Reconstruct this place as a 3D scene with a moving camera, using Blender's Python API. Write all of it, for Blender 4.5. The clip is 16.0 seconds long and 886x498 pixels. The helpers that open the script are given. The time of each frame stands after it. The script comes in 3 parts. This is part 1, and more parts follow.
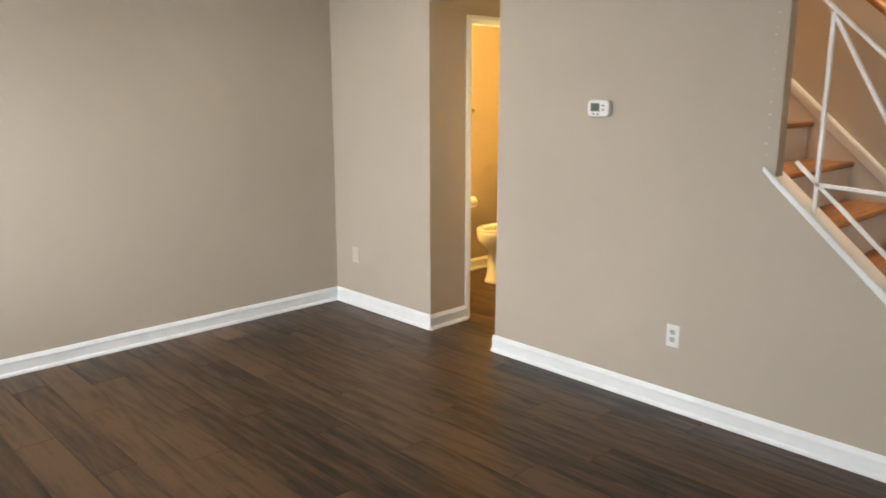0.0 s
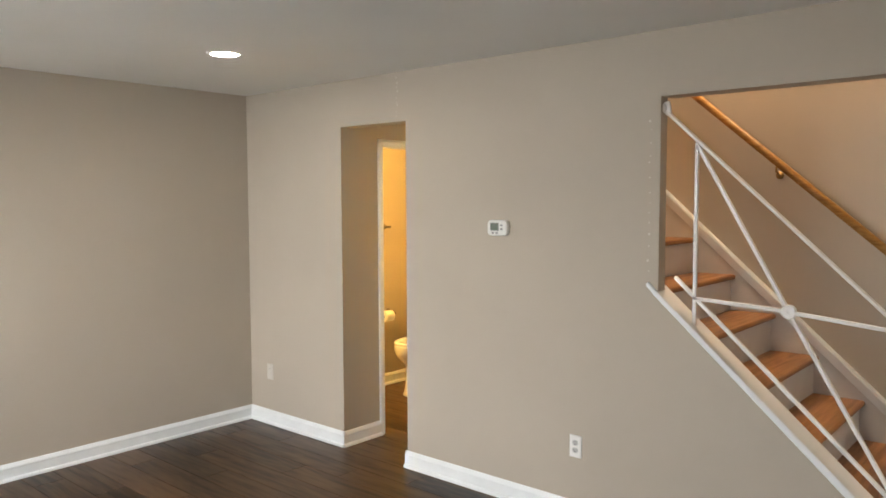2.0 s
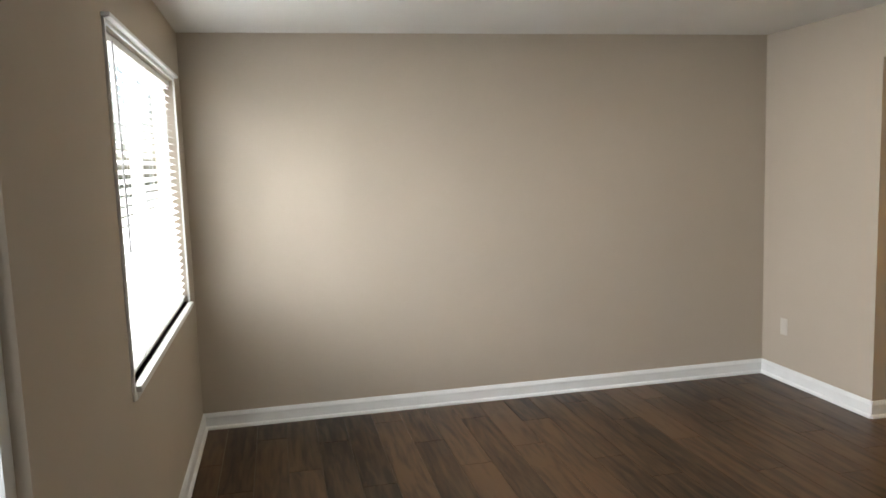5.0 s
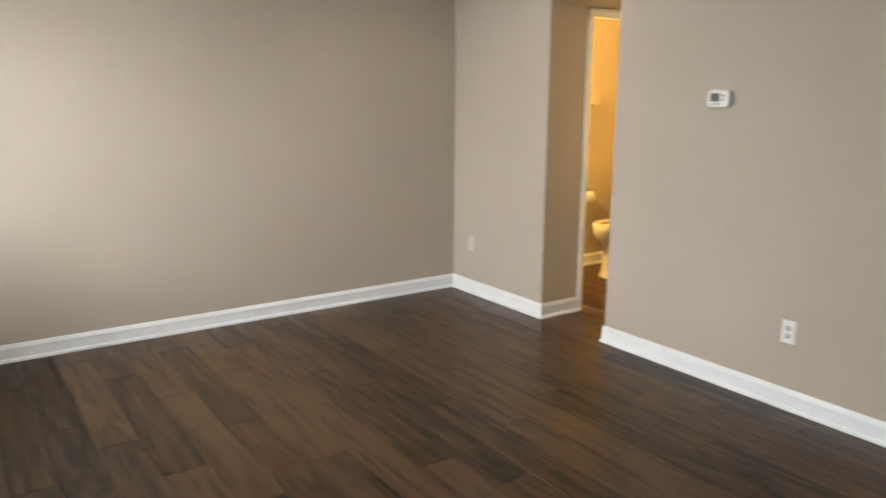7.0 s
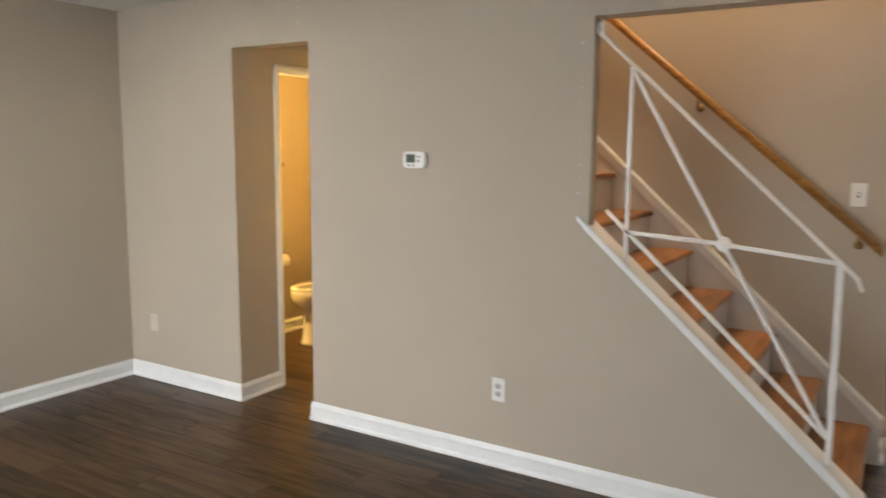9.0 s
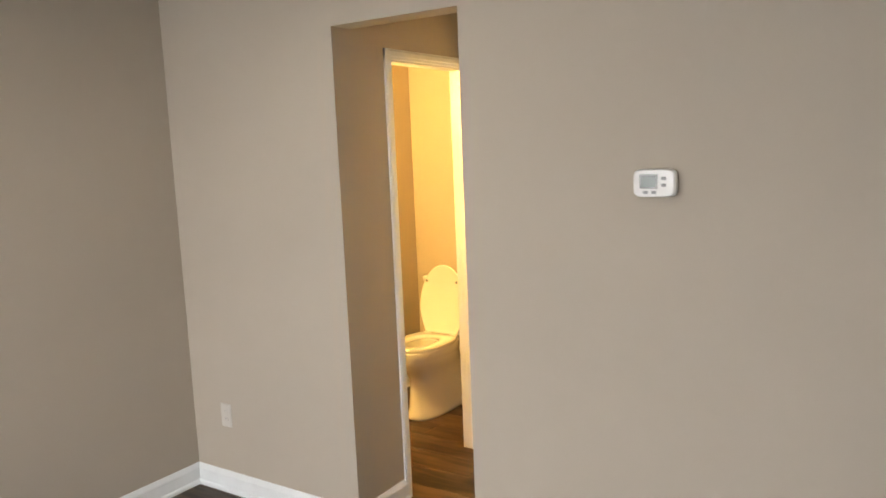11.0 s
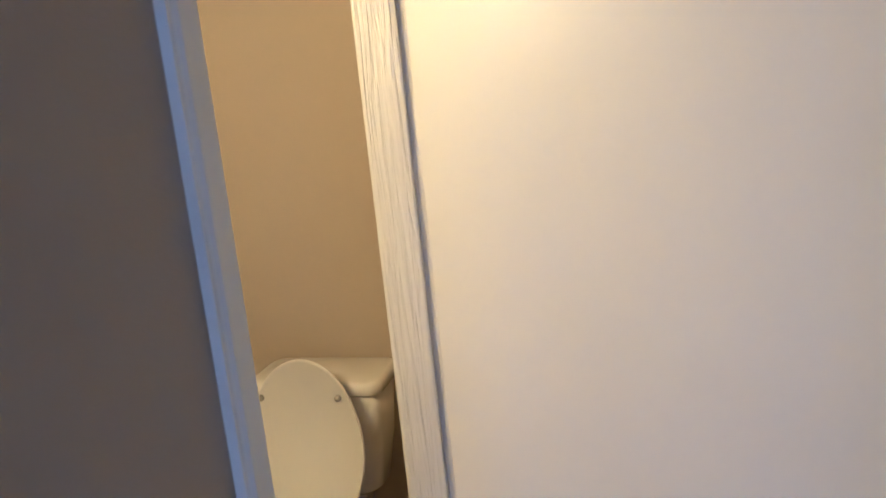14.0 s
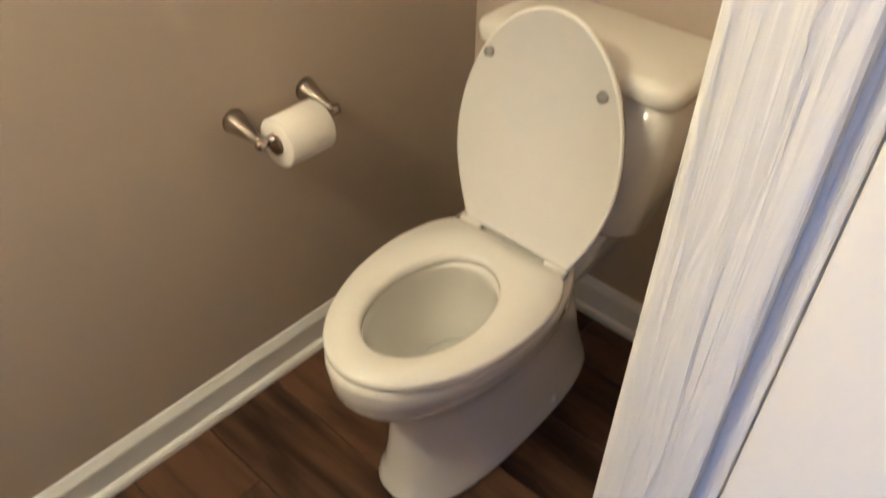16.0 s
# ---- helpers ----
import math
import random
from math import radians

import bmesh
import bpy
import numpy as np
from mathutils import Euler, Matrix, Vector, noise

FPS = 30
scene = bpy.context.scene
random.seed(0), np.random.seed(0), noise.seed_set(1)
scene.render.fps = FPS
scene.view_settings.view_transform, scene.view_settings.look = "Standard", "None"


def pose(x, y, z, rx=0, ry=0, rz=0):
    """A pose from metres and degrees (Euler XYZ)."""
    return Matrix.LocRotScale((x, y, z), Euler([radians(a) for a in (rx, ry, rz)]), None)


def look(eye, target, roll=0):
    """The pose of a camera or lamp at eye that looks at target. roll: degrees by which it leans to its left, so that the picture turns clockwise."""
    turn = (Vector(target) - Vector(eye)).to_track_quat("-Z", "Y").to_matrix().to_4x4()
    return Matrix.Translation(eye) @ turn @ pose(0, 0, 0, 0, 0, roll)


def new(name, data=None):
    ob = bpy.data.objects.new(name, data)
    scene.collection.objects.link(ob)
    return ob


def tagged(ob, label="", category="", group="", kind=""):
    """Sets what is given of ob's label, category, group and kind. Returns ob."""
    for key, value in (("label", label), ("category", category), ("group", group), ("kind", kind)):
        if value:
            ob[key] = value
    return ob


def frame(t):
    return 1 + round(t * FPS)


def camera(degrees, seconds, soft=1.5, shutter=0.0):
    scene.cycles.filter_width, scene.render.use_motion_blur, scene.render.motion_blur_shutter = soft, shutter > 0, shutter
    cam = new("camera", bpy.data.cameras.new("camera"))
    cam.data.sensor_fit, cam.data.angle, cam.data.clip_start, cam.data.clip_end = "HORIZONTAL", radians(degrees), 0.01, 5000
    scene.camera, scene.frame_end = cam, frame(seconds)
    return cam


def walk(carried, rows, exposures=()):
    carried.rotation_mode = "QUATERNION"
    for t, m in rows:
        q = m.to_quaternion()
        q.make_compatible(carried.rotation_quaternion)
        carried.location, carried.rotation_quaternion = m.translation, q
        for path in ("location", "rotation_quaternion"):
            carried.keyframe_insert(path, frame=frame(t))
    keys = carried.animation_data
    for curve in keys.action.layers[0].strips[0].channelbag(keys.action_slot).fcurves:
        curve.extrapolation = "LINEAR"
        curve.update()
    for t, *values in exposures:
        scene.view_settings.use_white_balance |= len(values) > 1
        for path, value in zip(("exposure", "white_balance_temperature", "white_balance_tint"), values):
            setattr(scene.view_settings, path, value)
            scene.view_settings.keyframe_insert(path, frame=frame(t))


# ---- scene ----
cam = camera(61.2, 16.0, soft=1.6, shutter=0.3)
PATH = [
    (0, look((4.634, -3.332, 1.608), (3.9302, -2.6532, 1.3986), 0.00)),
    (0.5, look((4.768, -3.311, 1.617), (4.1037, -2.5972, 1.3951), 0.30)),
    (1, look((4.820, -3.281, 1.639), (4.1487, -2.5592, 1.4705), -0.10)),
    (1.5, look((4.836, -3.290, 1.655), (4.1830, -2.5380, 1.5645), 0.20)),
    (2, look((4.821, -3.307, 1.662), (4.1661, -2.5541, 1.5965), -0.20)),
    (2.5, look((4.801, -3.328, 1.659), (4.0823, -2.6354, 1.5975), -0.90)),
    (3, look((4.783, -3.362, 1.659), (3.9807, -2.7681, 1.5990), -1.10)),
    (3.5, look((4.775, -3.394, 1.655), (3.8920, -2.9280, 1.5985), -1.70)),
    (4, look((4.783, -3.432, 1.654), (3.8375, -3.1105, 1.6015), -2.20)),
    (4.2, look((4.780, -3.443, 1.652), (3.8189, -3.1716, 1.6010), -2.40)),
    (6.3, look((4.814, -3.401, 1.584), (3.8664, -3.1515, 1.3845), -0.90)),
    (6.5, look((4.815, -3.376, 1.585), (3.8925, -3.0510, 1.3765), -0.70)),
    (7, look((4.779, -3.390, 1.539), (3.9729, -2.8354, 1.3325), 0.30)),
    (7.5, look((4.831, -3.305, 1.589), (4.1962, -2.5607, 1.3816), 0.70)),
    (8, look((4.797, -3.333, 1.610), (4.3585, -2.4559, 1.4140), 1.60)),
    (8.3, look((4.789, -3.329, 1.614), (4.3975, -2.4275, 1.4295), 2.10)),
    (8.5, look((4.727, -3.346, 1.616), (4.3357, -2.4425, 1.4411), 2.40)),
    (9, look((4.483, -3.175, 1.567), (3.9620, -2.3320, 1.4335), 0.40)),
    (9.5, look((4.184, -2.889, 1.609), (3.5679, -2.1144, 1.4660), -2.20)),
    (10, look((3.817, -2.767, 1.625), (3.2061, -1.9877, 1.4855), -1.40)),
    (10.2, look((3.674, -2.717, 1.652), (3.0761, -1.9271, 1.5155), -1.40)),
    (12.5, look((1.980, -1.259, 1.642), (1.195, 0.550, 1.305), -3.6)),
    (13, look((1.659, -0.907, 1.651), (1.069, 0.966, 1.275), -3.9)),
    (13.5, look((1.506, -0.516, 1.597), (1.005, 1.378, 1.191), -4.9)),
    (14, look((1.385, -0.172, 1.553), (0.889, 1.724, 1.156), -5.8)),
    (14.5, look((1.263, 0.182, 1.505), (0.631, 2.024, 1.050), -1.3)),
    (15, look((1.174, 0.456, 1.488), (0.133, 2.007, 0.773), 1.3)),
    (15.5, look((1.143, 0.617, 1.423), (-0.009, 1.937, 0.458), 1.5)),
    (16, look((1.108, 0.644, 1.360), (0.090, 1.777, 0.064), 1.0)),
]
LIGHT = [  # seconds, stops, kelvin, tint
    (0.0, 0.2, 6500, 10), (2.0, 0.1, 6500, 10), (3.0, -0.02, 6500, 10), (4.2, -0.2, 6500, 10), (6.3, -0.02, 6500, 11), (7.5, 0.08, 6450, 10), (8.6, -0.05, 6500, 10), (9.5, -0.02, 6550, 10), (10.2, 0.0, 6550, 10),
    (12.4, -0.65, 5500, 16), (13.0, -1.08, 4500, 17), (13.5, -1.18, 4350, 20), (14.0, -1.45, 4200, 21), (14.6, -1.68, 4050, 18), (15.2, -1.18, 3760, 20), (16.0, -0.9, 3800, 21),
]
walk(cam, PATH, LIGHT)

# ---- world and lights ----
world = bpy.data.worlds.new("sky")
scene.world = world
world.use_nodes = True
wn = world.node_tree
sky = wn.nodes.new("ShaderNodeTexSky")
sky.sky_type, sky.sun_disc, sky.sun_elevation, sky.sun_rotation = "NISHITA", False, radians(40), radians(100)
wn.nodes["Background"].inputs["Strength"].default_value = 0.12
wn.links.new(sky.outputs[0], wn.nodes["Background"].inputs["Color"])


def lamp(name, kind, m, power, color, size=0.1, size_y=None):
    d = bpy.data.lights.new(name, kind)
    d.energy, d.color = power, color
    if kind == "AREA":
        d.shape, d.size, d.size_y = "RECTANGLE", size, size_y or size
    elif kind == "POINT":
        d.shadow_soft_size = size
    else:
        d.angle = size
    o = new(name, d)
    o.matrix_world = m
    return o


SUN = lamp("sun", "SUN", look((20, 3, 16), (0, 0, 0)), 3.0, (1, 0.95, 0.88), radians(0.5))
lamp("window_daylight", "AREA", look((1.2, -4.45, 1.55), (1.2, 0, 1.45)), 165, (0.97, 0.985, 1.0), 2.1, 1.9)
lamp("far_window_daylight", "AREA", look((5.06, 5.8, 1.7), (5.06, 0, 1.5)), 12, (0.72, 0.88, 1.0), 1.3, 1.6)
# added fill: daylight through the invented glazed doors in the south wall
lamp("added_door_daylight", "AREA", look((3.85, -4.25, 1.15), (3.85, 0, 1.1)), 19, (0.96, 0.98, 1.0), 1.5, 2.0)
# fill light added to brighten the far room, hidden by the stair wall
lamp("far_room_fill", "POINT", pose(4.08, 2.25, 2.42), 215, (0.97, 0.97, 1.0), 0.15)
lamp("stairwell_lamp", "POINT", pose(3.0, 0.62, 4.2), 118, (1, 0.76, 0.53), 0.12)



# ---- materials ----
def mat(name, base, rough=0.5, metal=0.0, vary=0.06, scale=6.0, bump=0.0, bump_scale=120.0, coat=0.0, spec=0.5):
    m = bpy.data.materials.new(name)
    m.use_nodes = True
    nt = m.node_tree
    b = nt.nodes["Principled BSDF"]
    b.inputs["Roughness"].default_value, b.inputs["Metallic"].default_value = rough, metal
    b.inputs["Coat Weight"].default_value = coat
    b.inputs["Specular IOR Level"].default_value = spec
    tc = nt.nodes.new("ShaderNodeTexCoord")
    n1 = nt.nodes.new("ShaderNodeTexNoise")
    n1.inputs["Scale"].default_value, n1.inputs["Detail"].default_value = scale, 6
    nt.links.new(tc.outputs["Object"], n1.inputs["Vector"])
    ramp = nt.nodes.new("ShaderNodeMapRange")
    ramp.inputs["From Min"].default_value, ramp.inputs["From Max"].default_value = 0.3, 0.7
    ramp.inputs["To Min"].default_value, ramp.inputs["To Max"].default_value = 1 - vary, 1 + vary
    nt.links.new(n1.outputs["Fac"], ramp.inputs["Value"])
    mul = nt.nodes.new("ShaderNodeVectorMath")
    mul.operation = "SCALE"
    mul.inputs[0].default_value = base
    nt.links.new(ramp.outputs[0], mul.inputs["Scale"])
    nt.links.new(mul.outputs[0], b.inputs["Base Color"])
    if bump:
        n2 = nt.nodes.new("ShaderNodeTexNoise")
        n2.inputs["Scale"].default_value, n2.inputs["Detail"].default_value = bump_scale, 4
        nt.links.new(tc.outputs["Object"], n2.inputs["Vector"])
        bp = nt.nodes.new("ShaderNodeBump")
        bp.inputs["Strength"].default_value, bp.inputs["Distance"].default_value = bump, 0.002
        nt.links.new(n2.outputs["Fac"], bp.inputs["Height"])
        nt.links.new(bp.outputs[0], b.inputs["Normal"])
    return m


def plank_material(name, dark, light, stretch, rough, band=1.0, object_random=True, axis=0, spec=0.5, spread=(1.05, 1.62), tone=0.34, grain=(1.9, 36.0, 6), fine_share=1.15):
    """Wood: long streaks of grain along one axis, each piece its own tone and grain."""
    m = bpy.data.materials.new(name)
    m.use_nodes = True
    nt = m.node_tree
    L = nt.links.new
    b = nt.nodes["Principled BSDF"]
    b.inputs["Specular IOR Level"].default_value = spec
    tc, oi = nt.nodes.new("ShaderNodeTexCoord"), nt.nodes.new("ShaderNodeObjectInfo")
    off = nt.nodes.new("ShaderNodeVectorMath")
    off.operation = "SCALE"
    off.inputs[0].default_value = (37.0, 23.0, 11.0)
    L(oi.outputs["Random"], off.inputs["Scale"])
    add = nt.nodes.new("ShaderNodeVectorMath")
    add.operation = "ADD"
    L(tc.outputs["Object"], add.inputs[0])
    L(off.outputs[0], add.inputs[1])

    def noise_at(sx, sy, detail, distort):
        mp = nt.nodes.new("ShaderNodeMapping")
        v = [sy, sy, sy]
        v[axis] = sx
        mp.inputs["Scale"].default_value = v
        L(add.outputs[0], mp.inputs["Vector"])
        n = nt.nodes.new("ShaderNodeTexNoise")
        n.inputs["Scale"].default_value, n.inputs["Detail"].default_value, n.inputs["Distortion"].default_value = 1.0, detail, distort
        L(mp.outputs[0], n.inputs["Vector"])
        return n.outputs["Fac"]

    broad = noise_at(0.9, 9.0 * stretch, 3, 1.1)
    fine = noise_at(grain[0], grain[1] * stretch, grain[2], 0.5)
    knots = noise_at(2.0, 12.0 * stretch, 4, 1.8)
    mix = nt.nodes.new("ShaderNodeMath")
    mix.operation = "MULTIPLY_ADD"
    L(broad, mix.inputs[0])
    mix.inputs[1].default_value = 0.8 * band
    L(oi.outputs["Random"], mix.inputs[2])
    m2 = nt.nodes.new("ShaderNodeMath")
    m2.operation = "MULTIPLY_ADD"
    L(fine, m2.inputs[0])
    m2.inputs[1].default_value = fine_share
    m3 = nt.nodes.new("ShaderNodeMath")
    m3.operation = "MULTIPLY_ADD"
    L(mix.outputs[0], m3.inputs[0])
    m3.inputs[1].default_value = tone if object_random else 0.2
    L(knots, m3.inputs[2])
    L(m3.outputs[0], m2.inputs[2])
    ramp = nt.nodes.new("ShaderNodeMapRange")
    ramp.inputs["From Min"].default_value, ramp.inputs["From Max"].default_value = spread
    L(m2.outputs[0], ramp.inputs["Value"])
    col = nt.nodes.new("ShaderNodeMix")
    col.data_type = "RGBA"
    col.inputs[6].default_value, col.inputs[7].default_value = (*dark, 1), (*light, 1)
    L(ramp.outputs[0], col.inputs[0])
    L(col.outputs[2], b.inputs["Base Color"])
    rr = nt.nodes.new("ShaderNodeMapRange")
    rr.inputs["To Min"].default_value, rr.inputs["To Max"].default_value = rough + 0.1, rough - 0.06
    L(fine, rr.inputs["Value"])
    L(rr.outputs[0], b.inputs["Roughness"])
    bp = nt.nodes.new("ShaderNodeBump")
    bp.inputs["Strength"].default_value, bp.inputs["Distance"].default_value = 0.25, 0.001
    L(fine, bp.inputs["Height"])
    L(bp.outputs[0], b.inputs["Normal"])
    return m


def brushed_paint(name, base, rough):
    """White paint laid on with a brush: streaks along the upright grain."""
    m = mat(name, base, rough, vary=0.03)
    nt = m.node_tree
    tc = nt.nodes.new("ShaderNodeTexCoord")
    mp = nt.nodes.new("ShaderNodeMapping")
    mp.inputs["Scale"].default_value = (75, 75, 5)
    n = nt.nodes.new("ShaderNodeTexNoise")
    n.inputs["Scale"].default_value, n.inputs["Detail"].default_value, n.inputs["Distortion"].default_value = 1.0, 4, 0.8
    bp = nt.nodes.new("ShaderNodeBump")
    bp.inputs["Strength"].default_value, bp.inputs["Distance"].default_value = 1.0, 0.006
    nt.links.new(tc.outputs["Object"], mp.inputs["Vector"])
    nt.links.new(mp.outputs[0], n.inputs["Vector"])
    nt.links.new(n.outputs["Fac"], bp.inputs["Height"])
    nt.links.new(bp.outputs[0], nt.nodes["Principled BSDF"].inputs["Normal"])
    return m


def emitter(name, color, strength):
    m = bpy.data.materials.new(name)
    m.use_nodes = True
    b = m.node_tree.nodes["Principled BSDF"]
    b.inputs["Base Color"].default_value = (0.8, 0.8, 0.8, 1)
    b.inputs["Emission Color"].default_value, b.inputs["Emission Strength"].default_value = (*color, 1), strength
    return m


def slat_material(name, base, through_share):
    m = bpy.data.materials.new(name)
    m.use_nodes = True
    nt = m.node_tree
    b = nt.nodes["Principled BSDF"]
    b.inputs["Base Color"].default_value, b.inputs["Roughness"].default_value = (*base, 1), 0.45
    tr, mx = nt.nodes.new("ShaderNodeBsdfTranslucent"), nt.nodes.new("ShaderNodeMixShader")
    tr.inputs["Color"].default_value = (*base, 1)
    mx.inputs[0].default_value = through_share
    nt.links.new(b.outputs[0], mx.inputs[1])
    nt.links.new(tr.outputs[0], mx.inputs[2])
    nt.links.new(mx.outputs[0], nt.nodes["Material Output"].inputs["Surface"])
    return m


def glass_material(name):
    m = bpy.data.materials.new(name)
    m.use_nodes = True
    b = m.node_tree.nodes["Principled BSDF"]
    b.inputs["Roughness"].default_value, b.inputs["Transmission Weight"].default_value, b.inputs["IOR"].default_value = 0.0, 1.0, 1.1
    return m


WALL = mat("greige_wall_paint", (0.490, 0.431, 0.353), 0.82, vary=0.03, scale=1.3, bump=0.16, bump_scale=260, spec=0.15)
CEIL = mat("ceiling_paint", (0.72, 0.71, 0.68), 0.8, vary=0.02, scale=1.5, bump=0.1, bump_scale=200, spec=0.2)
TRIM = mat("white_trim_paint", (0.84, 0.86, 0.86), 0.32, vary=0.03, scale=9, bump=0.06, bump_scale=60)
JAMB = brushed_paint("brushed_white_paint", (0.68, 0.67, 0.65), 0.36)
DOORP = mat("door_paint", (0.69, 0.675, 0.64), 0.40, vary=0.03, scale=3, bump=0.2, bump_scale=45)
IRON = mat("white_painted_iron", (0.82, 0.80, 0.77), 0.35, vary=0.05, scale=30, bump=0.2, bump_scale=180)
FLOOR = plank_material("dark_vinyl_plank", (0.0130, 0.0070, 0.0036), (0.100, 0.055, 0.027), 1.0, 0.32, spec=0.28, spread=(1.03, 1.53), tone=0.36, grain=(2.0, 27.0, 8), fine_share=1.0)
SUBFLOOR = mat("dark_plank_joint", (0.02, 0.014, 0.01), 0.8)
TREAD = plank_material("stained_oak_tread", (0.17, 0.066, 0.017), (0.40, 0.185, 0.060), 1.0, 0.36, axis=1)
RAILWOOD = plank_material("honey_oak_rail", (0.29, 0.135, 0.028), (0.47, 0.25, 0.072), 2.0, 0.34)
RISER = mat("painted_riser", (0.72, 0.71, 0.70), 0.4, vary=0.05, scale=8, bump=0.1, bump_scale=80)
PORC = mat("white_porcelain", (0.80, 0.79, 0.76), 0.07, vary=0.01, coat=0.4)
SEATP = mat("white_seat_plastic", (0.82, 0.81, 0.78), 0.13, vary=0.01)
PLASTIC = mat("white_plastic", (0.80, 0.79, 0.76), 0.35, vary=0.02)
AGED = mat("overpainted_plastic", (0.60, 0.565, 0.51), 0.5, vary=0.03)
GREYPL = mat("grey_plastic", (0.30, 0.30, 0.29), 0.5)
LCD = mat("lcd_screen", (0.10, 0.125, 0.10), 0.2)
SOCKET = mat("grey_white_socket", (0.52, 0.52, 0.50), 0.4)
# near-black stands in for the shade inside slots and duct
DARK = mat("slot_shade_black", (0.02, 0.02, 0.02), 0.7)
BRASS = mat("dull_brass", (0.32, 0.20, 0.08), 0.5, metal=1.0, vary=0.08, scale=40)
NICKEL = mat("brushed_nickel", (0.46, 0.43, 0.39), 0.24, metal=1.0, vary=0.08, scale=40)
PAPER = mat("tissue_paper", (0.84, 0.82, 0.78), 0.95, vary=0.02, bump=0.4, bump_scale=150, spec=0.1)
CARD = mat("cardboard", (0.18, 0.12, 0.08), 0.9)
WATER = mat("bowl_water", (0.55, 0.58, 0.56), 0.03)
SLAT = slat_material("blind_slat", (0.86, 0.87, 0.86), 0.6)
SLAT2 = slat_material("far_blind_slat", (0.80, 0.86, 0.90), 0.35)
GLASS = glass_material("window_glass")
LENS = emitter("downlight_lens", (1.0, 0.92, 0.80), 112)
SHADE = emitter("bathroom_bulb", (1.0, 0.595, 0.150), 860)
LAWN = mat("lawn", (0.06, 0.09, 0.03), 0.9, vary=0.3)
SPACKLE = mat("spackle_patch", (0.62, 0.57, 0.51), 0.8)


# ---- mesh helpers ----
def box(bm, x0, x1, y0, y1, z0, z1, bev=0.0):
    vs = [bm.verts.new((x, y, z)) for x in (x0, x1) for y in (y0, y1) for z in (z0, z1)]
    fs = [bm.faces.new([vs[i] for i in q]) for q in ((0, 1, 3, 2), (4, 6, 7, 5), (0, 4, 5, 1), (2, 3, 7, 6), (0, 2, 6, 4), (1, 5, 7, 3))]
    if bev:
        es = list({e for f in fs for e in f.edges})
        bmesh.ops.bevel(bm, geom=es, offset=bev, segments=2, profile=0.5, affect="EDGES")
    return bm


def one(*a, **k):
    return box(bmesh.new(), *a, **k)


def finish(name, bm, material, smooth=False):
    bmesh.ops.recalc_face_normals(bm, faces=bm.faces)
    me = bpy.data.meshes.new(name)
    bm.to_mesh(me)
    bm.free()
    me.materials.append(material)
    if smooth:
        me.polygons.foreach_set("use_smooth", [True] * len(me.polygons))
    return me


def part(name, bm, material, parent, label="", smooth=False):
    o = new(name, finish(name, bm, material, smooth))
    o.parent = parent
    if label:
        o["label"] = label
    return o


def structure(name, bm, material, label="", category=""):
    o = new(name, finish(name, bm, material))
    return tagged(o, label, category or name.split("_")[0], kind="structure")


def thing(name, label, category, group="", at=(0, 0, 0)):
    o = new(name)
    o.empty_display_size = 0.05
    o.location = at
    return tagged(o, label, category, group)


def bar(bm, a, b, w, h=None, sides=4, roll=True):
    """A straight bar from a to b: square (sides 4) or round."""
    a, b = Vector(a), Vector(b)
    d = (b - a).normalized()
    up = Vector((0, 0, 1)) if abs(d.z) < 0.95 else Vector((0, 1, 0))
    s = d.cross(up).normalized()
    u = s.cross(d)
    h = h or w
    rings = []
    for p in (a, b):
        ring = []
        for k in range(sides):
            t = 2 * math.pi * (k + (0.5 if sides == 4 else 0)) / sides
            q = 1.41421 if sides == 4 else 1.0
            ring.append(bm.verts.new(p + s * math.cos(t) * w / 2 * q + u * math.sin(t) * h / 2 * q))
        rings.append(ring)
    for k in range(sides):
        bm.faces.new((rings[0][k], rings[0][(k + 1) % sides], rings[1][(k + 1) % sides], rings[1][k]))
    bm.faces.new(rings[0])
    bm.faces.new(rings[1][::-1])
    return bm


def loft(bm, rings, cap0=True, cap1=True):
    vr = [[bm.verts.new(p) for p in r] for r in rings]
    n = len(vr[0])
    for a, b in zip(vr, vr[1:]):
        for k in range(n):
            bm.faces.new((a[k], a[(k + 1) % n], b[(k + 1) % n], b[k]))
    if cap0:
        bm.faces.new(vr[0][::-1])
    if cap1:
        bm.faces.new(vr[-1])
    return bm


def turned(bm, profile, m, seg=24):
    """A turned body: profile of (radius, height) round the local z of m."""
    rings = [[m @ Vector((r * math.cos(2 * math.pi * k / seg), r * math.sin(2 * math.pi * k / seg), h)) for k in range(seg)] for r, h in profile]
    return loft(bm, rings)


def prism(bm, poly, y0, y1):
    """A plate in the xz plane, extruded from y0 to y1."""
    return loft(bm, [[(x, y, z) for x, z in poly] for y in (y0, y1)])


def sweep(bm, profile, a, b, out):
    """A moulding: profile of (proud, height) drawn along the line a-b on a wall that faces out."""
    out = Vector(out)
    return loft(bm, [[Vector((p[0], p[1], 0)) + out * d + Vector((0, 0, z)) for d, z in profile] for p in (a, b)])


